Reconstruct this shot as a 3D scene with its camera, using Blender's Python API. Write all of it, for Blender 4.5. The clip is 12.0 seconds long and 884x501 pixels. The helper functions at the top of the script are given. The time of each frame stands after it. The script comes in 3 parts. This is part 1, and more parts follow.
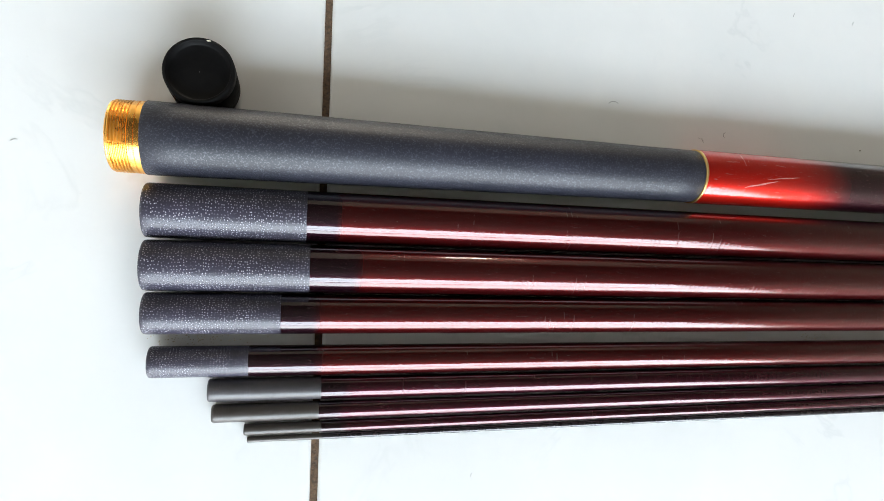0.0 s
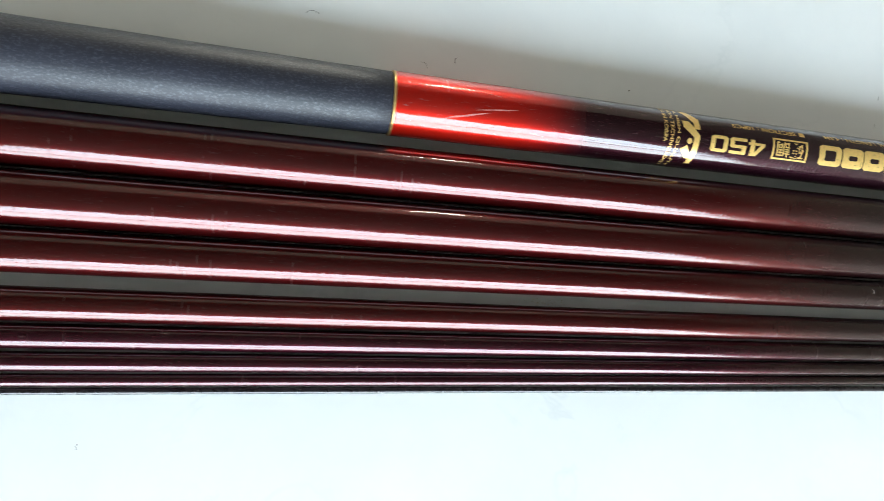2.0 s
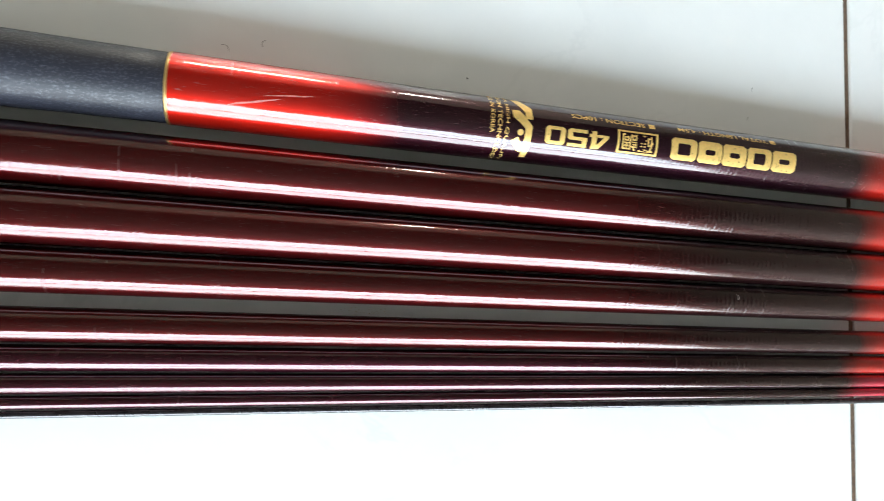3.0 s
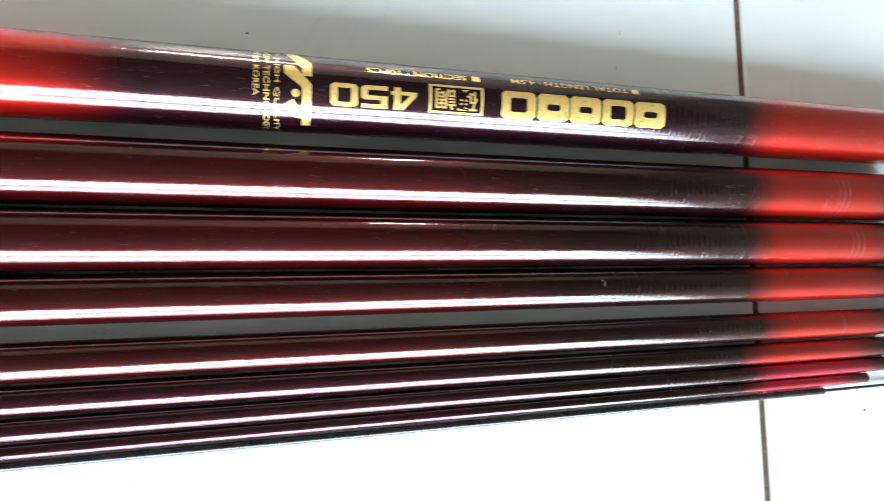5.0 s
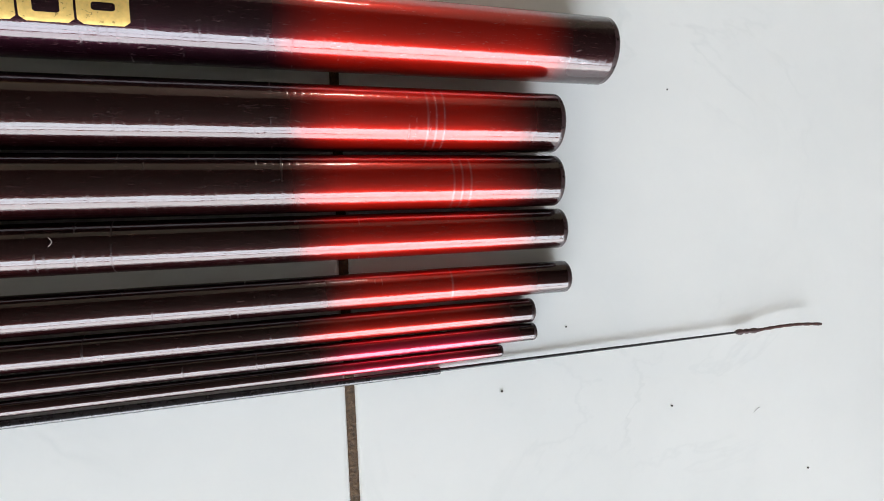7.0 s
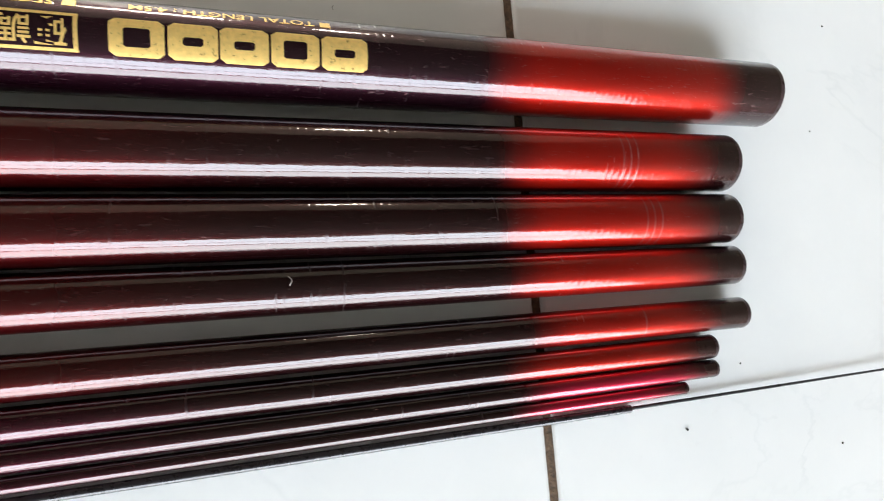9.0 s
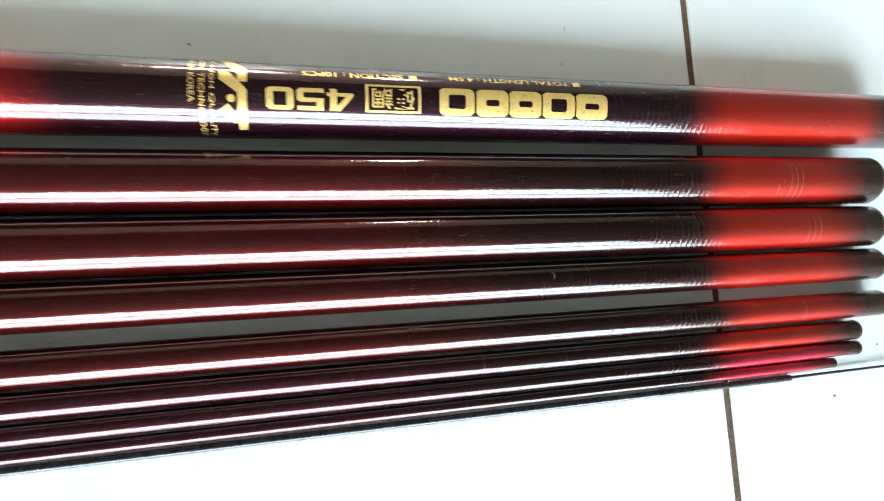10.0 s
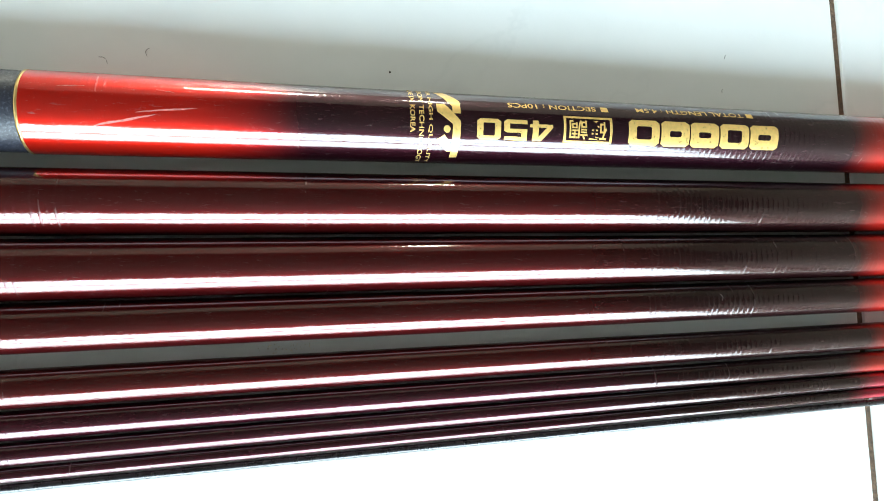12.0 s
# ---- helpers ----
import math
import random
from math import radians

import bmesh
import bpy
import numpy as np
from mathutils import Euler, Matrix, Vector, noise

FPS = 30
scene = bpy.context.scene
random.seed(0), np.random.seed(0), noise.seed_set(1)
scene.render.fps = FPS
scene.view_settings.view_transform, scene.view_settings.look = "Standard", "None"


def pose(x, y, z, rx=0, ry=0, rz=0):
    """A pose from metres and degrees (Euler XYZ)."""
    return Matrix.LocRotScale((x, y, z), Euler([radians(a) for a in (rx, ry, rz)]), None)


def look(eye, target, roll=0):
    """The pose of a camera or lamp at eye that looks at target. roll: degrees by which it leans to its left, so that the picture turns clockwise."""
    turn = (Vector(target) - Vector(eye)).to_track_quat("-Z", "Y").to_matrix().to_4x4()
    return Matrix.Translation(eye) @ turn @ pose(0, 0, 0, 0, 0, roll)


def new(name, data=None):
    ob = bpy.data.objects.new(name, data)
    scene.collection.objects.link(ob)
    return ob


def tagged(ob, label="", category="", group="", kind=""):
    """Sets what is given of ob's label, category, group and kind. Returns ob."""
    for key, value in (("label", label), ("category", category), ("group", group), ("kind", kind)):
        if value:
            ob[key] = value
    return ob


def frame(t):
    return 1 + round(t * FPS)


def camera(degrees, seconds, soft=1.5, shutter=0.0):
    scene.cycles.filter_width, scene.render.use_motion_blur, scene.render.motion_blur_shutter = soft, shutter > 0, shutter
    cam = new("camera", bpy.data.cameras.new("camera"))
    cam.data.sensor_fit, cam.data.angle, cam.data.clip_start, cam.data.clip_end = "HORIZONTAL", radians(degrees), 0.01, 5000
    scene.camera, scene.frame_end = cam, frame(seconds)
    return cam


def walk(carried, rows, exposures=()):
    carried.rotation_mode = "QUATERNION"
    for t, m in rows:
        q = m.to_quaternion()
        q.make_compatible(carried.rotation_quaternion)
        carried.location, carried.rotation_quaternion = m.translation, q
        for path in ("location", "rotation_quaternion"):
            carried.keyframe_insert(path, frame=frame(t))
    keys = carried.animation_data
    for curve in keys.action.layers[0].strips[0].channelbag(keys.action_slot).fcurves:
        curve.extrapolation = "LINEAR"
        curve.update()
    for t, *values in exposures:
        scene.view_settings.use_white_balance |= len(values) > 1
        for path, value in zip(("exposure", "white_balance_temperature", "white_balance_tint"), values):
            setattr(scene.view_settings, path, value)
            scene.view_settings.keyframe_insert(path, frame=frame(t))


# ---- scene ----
cam = camera(71.5, 12.0, soft=0.7, shutter=0.25)
PATH = [
    (0.0, pose(-0.0042, -0.0091, 0.2207, 6.73, -12.34, 0.51)),
    (0.5, pose(-0.0028, -0.0051, 0.2155, 5.67, -12.48, 1.13)),
    (0.7, pose(0.0172, -0.0058, 0.2105, 5.73, -12.40, 1.18)),
    (1.0, pose(0.0439, -0.0146, 0.2126, 5.83, -12.22, 1.46)),
    (1.5, pose(0.0547, -0.0129, 0.2045, 3.82, -11.19, 2.80)),
    (2.0, pose(0.1150, -0.0143, 0.2067, 4.01, -13.52, 2.95)),
    (2.5, pose(0.1334, -0.0168, 0.1948, 5.13, -12.41, 2.20)),
    (3.0, pose(0.1763, -0.0108, 0.1994, 4.71, -14.67, 2.61)),
    (3.2, pose(0.1893, -0.0097, 0.2000, 4.53, -14.68, 2.01)),
    (4.8, pose(0.2333, -0.0047, 0.1720, 4.96, -15.11, -1.25)),
    (5.0, pose(0.2418, -0.0074, 0.1742, 5.29, -15.17, -1.15)),
    (5.2, pose(0.2680, -0.0086, 0.1824, 5.45, -15.45, -1.13)),
    (5.5, pose(0.2981, -0.0095, 0.1919, 5.69, -15.86, -1.12)),
    (6.0, pose(0.3569, -0.0151, 0.1710, 4.21, -17.43, -2.42)),
    (6.2, look((0.371, -0.012, 0.168), (0.945, 0.052, -1.747), 82.1)),
    (6.5, pose(0.3770, -0.0136, 0.1689, 3.21, -16.86, -2.91)),
    (6.7, pose(0.3781, -0.0134, 0.1670, 3.30, -17.05, -3.15)),
    (8.3, pose(0.3466, -0.0295, 0.1475, 8.83, -17.98, -5.69)),
    (8.5, pose(0.3425, -0.0277, 0.1487, 9.40, -17.51, -5.45)),
    (9.0, pose(0.3248, -0.0160, 0.1475, 9.15, -17.98, -4.50)),
    (9.5, pose(0.2994, -0.0131, 0.1474, 9.98, -16.33, -4.22)),
    (10.0, pose(0.2590, -0.0140, 0.1791, 7.54, -13.98, -3.52)),
    (10.5, pose(0.2299, -0.0120, 0.2190, 6.55, -11.02, -1.94)),
    (11.0, pose(0.2178, -0.0095, 0.2050, 5.06, -12.10, -2.57)),
    (11.5, pose(0.2082, -0.0087, 0.1800, 5.28, -13.12, -2.00)),
    (12.0, pose(0.2079, -0.0021, 0.1808, 5.45, -12.57, -1.70)),

]
walk(cam, PATH, exposures=((0, 0.24, 6480, 11), (1, 0.42, 6400, 9), (2, 0.26, 6200, 5), (3, 0.42, 6350, 8), (5, 0.58, 6050, 5), (5.5, 0.46, 5950, 3), (6, -0.10, 6650, 14), (6.7, -0.18, 6700, 14), (8.5, -0.15, 6750, 15), (9, 0.12, 6650, 13), (9.5, 0.46, 6350, 8), (10, 0.54, 6150, 2), (11, 0.30, 6150, 3), (11.5, 0.38, 6150, 3), (12, 0.70, 6050, 0)))

# ---- light: a wide open doorway on one side, two small windows in the far wall opposite ----
world = bpy.data.worlds.new("sky")
scene.world = world
world.use_nodes = True
_wn = world.node_tree.nodes
_sky = _wn.new("ShaderNodeTexSky")
_sky.sky_type, _sky.sun_disc = "NISHITA", False
_sky.sun_elevation, _sky.sun_rotation = radians(48), radians(20)
world.node_tree.links.new(_sky.outputs[0], _wn["Background"].inputs[0])
_wn["Background"].inputs[1].default_value = 0.12

DOOR_X0, DOOR_X1, DOOR_H, WALL_S, WALL_N = -1.25, 2.26, 2.20, -2.30, 3.00
SMALL_WINDOWS = [(0.79, 0.97, 0.85, 1.02), (-0.26, 0.30, 0.56, 0.70)]     # x0, x1, z0, z1


def daylight(name, x0, x1, z0, z1, y, towards, watts, color):
    d = bpy.data.lights.new(name, "AREA")
    d.shape, d.size, d.size_y, d.energy, d.color = "RECTANGLE", x1 - x0, z1 - z0, watts, color
    c = Vector(((x0 + x1) / 2, y, (z0 + z1) / 2))
    new(name, d).matrix_world = look(c, c + Vector((0, towards, 0)))


daylight("doorway_sky", DOOR_X0, DOOR_X1, 1.42, DOOR_H, WALL_S - 0.06, 1, 111.0, (0.78, 0.915, 1.0))
daylight("doorway_distance", DOOR_X0, DOOR_X1, 0.94, 1.38, WALL_S - 0.06, 1, 61.0, (0.82, 0.935, 1.0))
daylight("doorway_ground", DOOR_X0, DOOR_X1, 0.02, 0.88, WALL_S - 0.06, 1, 89.0, (0.90, 0.97, 0.99))
for _x0, _x1, _z0, _z1 in SMALL_WINDOWS:
    daylight("window_daylight", _x0, _x1, _z0, _z1, WALL_N + 0.06, -1, 360.0 * (_x1 - _x0) * (_z1 - _z0), (1.0, 0.93, 0.80))


# ---- materials ----
def mat(name):
    m = bpy.data.materials.new(name)
    m.use_nodes = True
    return m, m.node_tree.nodes, m.node_tree.links, m.node_tree.nodes["Principled BSDF"]


def setp(b, **kw):
    for k, v in kw.items():
        b.inputs[k.replace("_", " ")].default_value = v


def noise_tex(n, l, scale, detail=4.0, rough=0.55, vec=None, dist=0.0):
    t = n.new("ShaderNodeTexNoise")
    t.inputs["Scale"].default_value, t.inputs["Detail"].default_value = scale, detail
    t.inputs["Roughness"].default_value, t.inputs["Distortion"].default_value = rough, dist
    if vec is not None:
        l.new(vec, t.inputs["Vector"])
    return t


def ramp(n, l, fac, stops, interp="LINEAR"):
    r = n.new("ShaderNodeValToRGB")
    r.color_ramp.interpolation = interp
    e = r.color_ramp.elements
    while len(e) < len(stops):
        e.new(0.5)
    for el, (p, c) in zip(e, stops):
        el.position, el.color = p, (*c, 1) if len(c) == 3 else c
    l.new(fac, r.inputs[0])
    return r


def math_node(n, l, op, a, b=None, clamp=False):
    m = n.new("ShaderNodeMath")
    m.operation, m.use_clamp = op, clamp
    for i, v in enumerate((a, b)):
        if v is None:
            continue
        if isinstance(v, (int, float)):
            m.inputs[i].default_value = v
        else:
            l.new(v, m.inputs[i])
    return m.outputs[0]


def grey(v):
    return (v, v, v)


X0, X1 = -0.07, 0.49     # the stretch along a section over which its paint is laid out


def pos(x):
    return (x - X0) / (X1 - X0)


def lacquer(name, stops, weave=1.0, rough=0.35, marks=(), scuff=0.30):
    """Candy lacquer over a wound carbon tube: the paint changes along the section."""
    m, n, l, b = mat(name)
    tc = n.new("ShaderNodeTexCoord")
    sep = n.new("ShaderNodeSeparateXYZ")
    l.new(tc.outputs["Object"], sep.inputs[0])
    wob = noise_tex(n, l, 90, 3, 0.5, tc.outputs["Object"])
    x = math_node(n, l, "ADD", sep.outputs[0], math_node(n, l, "MULTIPLY", math_node(n, l, "SUBTRACT", wob.outputs["Fac"], 0.5), 0.004))
    f = math_node(n, l, "DIVIDE", math_node(n, l, "SUBTRACT", x, X0), X1 - X0)
    col = ramp(n, l, f, [(pos(p), c) for p, c in stops], "EASE")
    oi = n.new("ShaderNodeObjectInfo")
    sh = n.new("ShaderNodeVectorMath")
    sh.operation = "ADD"
    l.new(tc.outputs["Object"], sh.inputs[0])
    l.new(math_node(n, l, "MULTIPLY", oi.outputs["Random"], 3.7), sh.inputs[1])
    own = sh.outputs[0]
    # scuffs and dust: pale, thin, sparse
    mp = n.new("ShaderNodeMapping")
    mp.inputs["Scale"].default_value = (60, 300, 300)
    l.new(own, mp.inputs[0])
    sc = noise_tex(n, l, 5, 6, 0.7, mp.outputs[0], 1.0)
    scf = ramp(n, l, sc.outputs["Fac"], [(0.60, grey(0)), (0.76, grey(scuff))])
    rub = None
    for xm in marks:      # narrow rings rubbed dull
        d = math_node(n, l, "ABSOLUTE", math_node(n, l, "SUBTRACT", sep.outputs[0], xm))
        one = math_node(n, l, "SUBTRACT", 1.0, math_node(n, l, "DIVIDE", d, 0.00045), True)
        rub = one if rub is None else math_node(n, l, "MAXIMUM", rub, one)
    worn = scf.outputs[0]
    if rub is not None:
        part_way = noise_tex(n, l, 420, 3, 0.6, own)
        rub = math_node(n, l, "MULTIPLY", rub, part_way.outputs["Fac"])
        worn = math_node(n, l, "ADD", worn, math_node(n, l, "MULTIPLY", rub, 0.5), True)
    mix = n.new("ShaderNodeMix")
    mix.data_type = "RGBA"
    l.new(worn, mix.inputs["Factor"])
    l.new(col.outputs[0], mix.inputs["A"])
    mix.inputs["B"].default_value = (0.34, 0.24, 0.24, 1)
    l.new(mix.outputs["Result"], b.inputs["Base Color"])
    # the winding: narrow ridges left by the tape, each of its own strength, thick in some stretches and absent in others
    PITCH = 0.00185
    jit = noise_tex(n, l, 160, 2, 0.5, own)
    xr = math_node(n, l, "ADD", sep.outputs[0], math_node(n, l, "MULTIPLY", jit.outputs["Fac"], 0.0009))
    turn = math_node(n, l, "DIVIDE", math_node(n, l, "ADD", xr, 1.0), PITCH)
    saw = math_node(n, l, "FRACT", turn)
    tri = math_node(n, l, "SUBTRACT", 1.0, math_node(n, l, "ABSOLUTE", math_node(n, l, "SUBTRACT", math_node(n, l, "MULTIPLY", saw, 2.0), 1.0)))
    ridge = ramp(n, l, tri, [(0.50, grey(0)), (0.86, grey(1))], "EASE").outputs[0]
    each = n.new("ShaderNodeTexWhiteNoise")
    each.noise_dimensions = "1D"
    l.new(math_node(n, l, "ADD", math_node(n, l, "FLOOR", turn), math_node(n, l, "MULTIPLY", oi.outputs["Random"], 91.0)), each.inputs["W"])
    lone = ramp(n, l, each.outputs["Value"], [(0.10, grey(0.40)), (0.90, grey(1))]).outputs[0]
    where = ramp(n, l, f, [(pos(0.00), grey(0.34)), (pos(0.05), grey(0.84)), (pos(0.13), grey(0.78)), (pos(0.19), grey(0.50)), (pos(0.26), grey(0.36)), (pos(0.31), grey(0.80)), (pos(0.40), grey(0.78)), (pos(0.43), grey(0.30))])
    patch = noise_tex(n, l, 38, 3, 0.55, own)
    cover = math_node(n, l, "ADD", where.outputs[0], math_node(n, l, "MULTIPLY", math_node(n, l, "SUBTRACT", patch.outputs["Fac"], 0.46), 2.6), True)
    broken = ramp(n, l, noise_tex(n, l, 210, 2, 0.5, own).outputs["Fac"], [(0.38, grey(0.35)), (0.58, grey(1))]).outputs[0]
    wrap = math_node(n, l, "MULTIPLY", math_node(n, l, "MULTIPLY", math_node(n, l, "MULTIPLY", ridge, lone), cover), broken)
    fmap = n.new("ShaderNodeMapping")
    fmap.inputs["Scale"].default_value = (1.0, 0.45, 0.45)
    l.new(own, fmap.inputs[0])
    fine = noise_tex(n, l, 900, 4, 0.7, fmap.outputs[0])
    slow = n.new("ShaderNodeMapping")
    slow.inputs["Scale"].default_value = (0.25, 1.0, 1.0)
    l.new(own, slow.inputs[0])
    flow = noise_tex(n, l, 420, 3, 0.6, slow.outputs[0])
    soft_band = math_node(n, l, "MULTIPLY", math_node(n, l, "MULTIPLY", tri, 0.10), cover)
    h = math_node(n, l, "ADD", math_node(n, l, "ADD", math_node(n, l, "MULTIPLY", wrap, 0.42), soft_band), math_node(n, l, "ADD", math_node(n, l, "MULTIPLY", fine.outputs["Fac"], 0.42), math_node(n, l, "MULTIPLY", flow.outputs["Fac"], 0.80)))
    bp = n.new("ShaderNodeBump")
    bp.inputs["Strength"].default_value, bp.inputs["Distance"].default_value = 0.30 * weave, 0.00015
    l.new(h, bp.inputs["Height"])
    l.new(bp.outputs[0], b.inputs["Coat Normal"])
    l.new(bp.outputs[0], b.inputs["Normal"])
    rr = noise_tex(n, l, 140, 4, 0.6, own)
    rrr = ramp(n, l, rr.outputs["Fac"], [(0.35, grey(0.02)), (0.75, grey(0.07))])
    cr = math_node(n, l, "ADD", rrr.outputs[0], math_node(n, l, "MULTIPLY", wrap, 0.25))
    if rub is not None:
        cr = math_node(n, l, "ADD", cr, math_node(n, l, "MULTIPLY", rub, 0.30))
    l.new(cr, b.inputs["Coat Roughness"])
    setp(b, Metallic=0.80, Roughness=rough, Specular_IOR_Level=0.1, Coat_Weight=1.0, Coat_IOR=1.64)
    return m


MAROON, WINE, BLACKISH, RED, ROSE = (0.064, 0.0021, 0.0025), (0.016, 0.0026, 0.0070), (0.019, 0.0030, 0.0036), (0.42, 0.010, 0.0040), (0.46, 0.010, 0.040)
M_BUTT = lacquer("butt_lacquer", [(0.13, (0.52, 0.011, 0.004)), (0.177, (0.52, 0.011, 0.005)), (0.211, (0.026, 0.004, 0.008)), (0.30, (0.024, 0.004, 0.010)), (0.381, (0.020, 0.004, 0.008)), (0.400, RED), (0.448, RED), (0.464, (0.026, 0.005, 0.007)), (0.485, (0.022, 0.006, 0.009))], 0.8, scuff=0.55)


RUB_MARKS = {1: (0.4206, 0.4228, 0.4250), 2: (0.4273, 0.4296, 0.4320), 4: (0.4270,)}


def section_paint(name, bare, dark, red0, red1, red, body, marks):
    return lacquer(name, [(bare, WINE), (dark - 0.001, WINE), (dark + 0.001, body), (0.272, body), (0.335, BLACKISH), (red0 - 0.007, BLACKISH), (red0 + 0.011, red), (red1 - 0.014, red), (red1 + 0.008, BLACKISH)], marks=marks)


def grip_material():
    m, n, l, b = mat("grip_leatherette")
    tc = n.new("ShaderNodeTexCoord")
    v = n.new("ShaderNodeTexVoronoi")
    v.feature = "SMOOTH_F1"
    v.inputs["Scale"].default_value = 1700
    l.new(tc.outputs["Object"], v.inputs["Vector"])
    f = noise_tex(n, l, 5200, 3, 0.6, tc.outputs["Object"])
    big = noise_tex(n, l, 40, 3, 0.5, tc.outputs["Object"])
    # sparkle of the grain, painted in as pale and glossier specks
    sparkle = ramp(n, l, noise_tex(n, l, 1700, 2, 0.6, tc.outputs["Object"]).outputs["Fac"], [(0.54, grey(0)), (0.68, grey(0.55))])
    col = ramp(n, l, big.outputs["Fac"], [(0.3, (0.011, 0.0115, 0.018)), (0.7, (0.017, 0.0175, 0.027))])
    mix = n.new("ShaderNodeMix")
    mix.data_type = "RGBA"
    l.new(sparkle.outputs[0], mix.inputs["Factor"])
    l.new(col.outputs[0], mix.inputs["A"])
    mix.inputs["B"].default_value = (0.105, 0.105, 0.128, 1)
    l.new(mix.outputs["Result"], b.inputs["Base Color"])
    h = math_node(n, l, "ADD", v.outputs["Distance"], math_node(n, l, "MULTIPLY", f.outputs["Fac"], 0.35))
    bp = n.new("ShaderNodeBump")
    bp.inputs["Strength"].default_value, bp.inputs["Distance"].default_value = 0.34, 0.00020
    l.new(h, bp.inputs["Height"])
    l.new(bp.outputs[0], b.inputs["Normal"])
    l.new(ramp(n, l, sparkle.outputs[0], [(0.0, grey(0.46)), (0.55, grey(0.24))]).outputs[0], b.inputs["Roughness"])
    setp(b, Specular_IOR_Level=0.40)
    return m


def bare_carbon(name, tone, weave):
    """Sanded, unpainted tube: woven wrap whose raised dots have their glints painted pale."""
    m, n, l, b = mat(name)
    tc = n.new("ShaderNodeTexCoord")
    sep = n.new("ShaderNodeSeparateXYZ")
    l.new(tc.outputs["Object"], sep.inputs[0])
    around = math_node(n, l, "MULTIPLY", math_node(n, l, "ARCTAN2", sep.outputs[1], sep.outputs[2]), 0.0078)
    cloth = n.new("ShaderNodeCombineXYZ")
    l.new(sep.outputs[0], cloth.inputs[0])
    l.new(around, cloth.inputs[1])
    v = n.new("ShaderNodeTexVoronoi")
    v.voronoi_dimensions = "2D"
    v.inputs["Scale"].default_value, v.inputs["Randomness"].default_value = 1050, 0.72
    l.new(cloth.outputs[0], v.inputs["Vector"])
    dots = ramp(n, l, v.outputs["Distance"], [(0.10, grey(1)), (0.26, grey(0))])
    pick = noise_tex(n, l, 240, 4, 0.7, tc.outputs["Object"])
    pickr = ramp(n, l, pick.outputs["Fac"], [(0.36, grey(0)), (0.66, grey(1))])
    d = math_node(n, l, "MULTIPLY", math_node(n, l, "MULTIPLY", dots.outputs[0], pickr.outputs[0]), weave)
    big = noise_tex(n, l, 60, 4, 0.6, tc.outputs["Object"])
    base = ramp(n, l, big.outputs["Fac"], [(0.3, tuple(t * 0.8 for t in tone)), (0.7, tuple(t * 1.25 for t in tone))])
    mix = n.new("ShaderNodeMix")
    mix.data_type = "RGBA"
    l.new(d, mix.inputs["Factor"])
    l.new(base.outputs[0], mix.inputs["A"])
    mix.inputs["B"].default_value = (0.66, 0.64, 0.72, 1)
    l.new(mix.outputs["Result"], b.inputs["Base Color"])
    bp = n.new("ShaderNodeBump")
    bp.inputs["Strength"].default_value, bp.inputs["Distance"].default_value = 0.9 * max(weave, 0.15), 0.0003
    l.new(math_node(n, l, "ADD", math_node(n, l, "MULTIPLY", d, 0.8), math_node(n, l, "MULTIPLY", pick.outputs["Fac"], 0.5)), bp.inputs["Height"])
    l.new(bp.outputs[0], b.inputs["Normal"])
    setp(b, Roughness=0.36, Specular_IOR_Level=0.55)
    return m


def simple(name, color, rough, metal=0.0, var=0.25, scale=300.0, bump=0.2, dist=0.0002, coat=0.0, spec=0.5):
    m, n, l, b = mat(name)
    tc = n.new("ShaderNodeTexCoord")
    a = noise_tex(n, l, scale, 5, 0.6, tc.outputs["Object"])
    c = ramp(n, l, a.outputs["Fac"], [(0.3, tuple(x * (1 - var) for x in color)), (0.7, tuple(min(1, x * (1 + var)) for x in color))])
    l.new(c.outputs[0], b.inputs["Base Color"])
    rr = ramp(n, l, a.outputs["Fac"], [(0.3, grey(rough * 0.8)), (0.7, grey(min(1, rough * 1.25)))])
    l.new(rr.outputs[0], b.inputs["Roughness"])
    bp = n.new("ShaderNodeBump")
    bp.inputs["Strength"].default_value, bp.inputs["Distance"].default_value = bump, dist
    l.new(a.outputs["Fac"], bp.inputs["Height"])
    l.new(bp.outputs[0], b.inputs["Normal"])
    setp(b, Metallic=metal, Coat_Weight=coat, Specular_IOR_Level=spec)
    return m


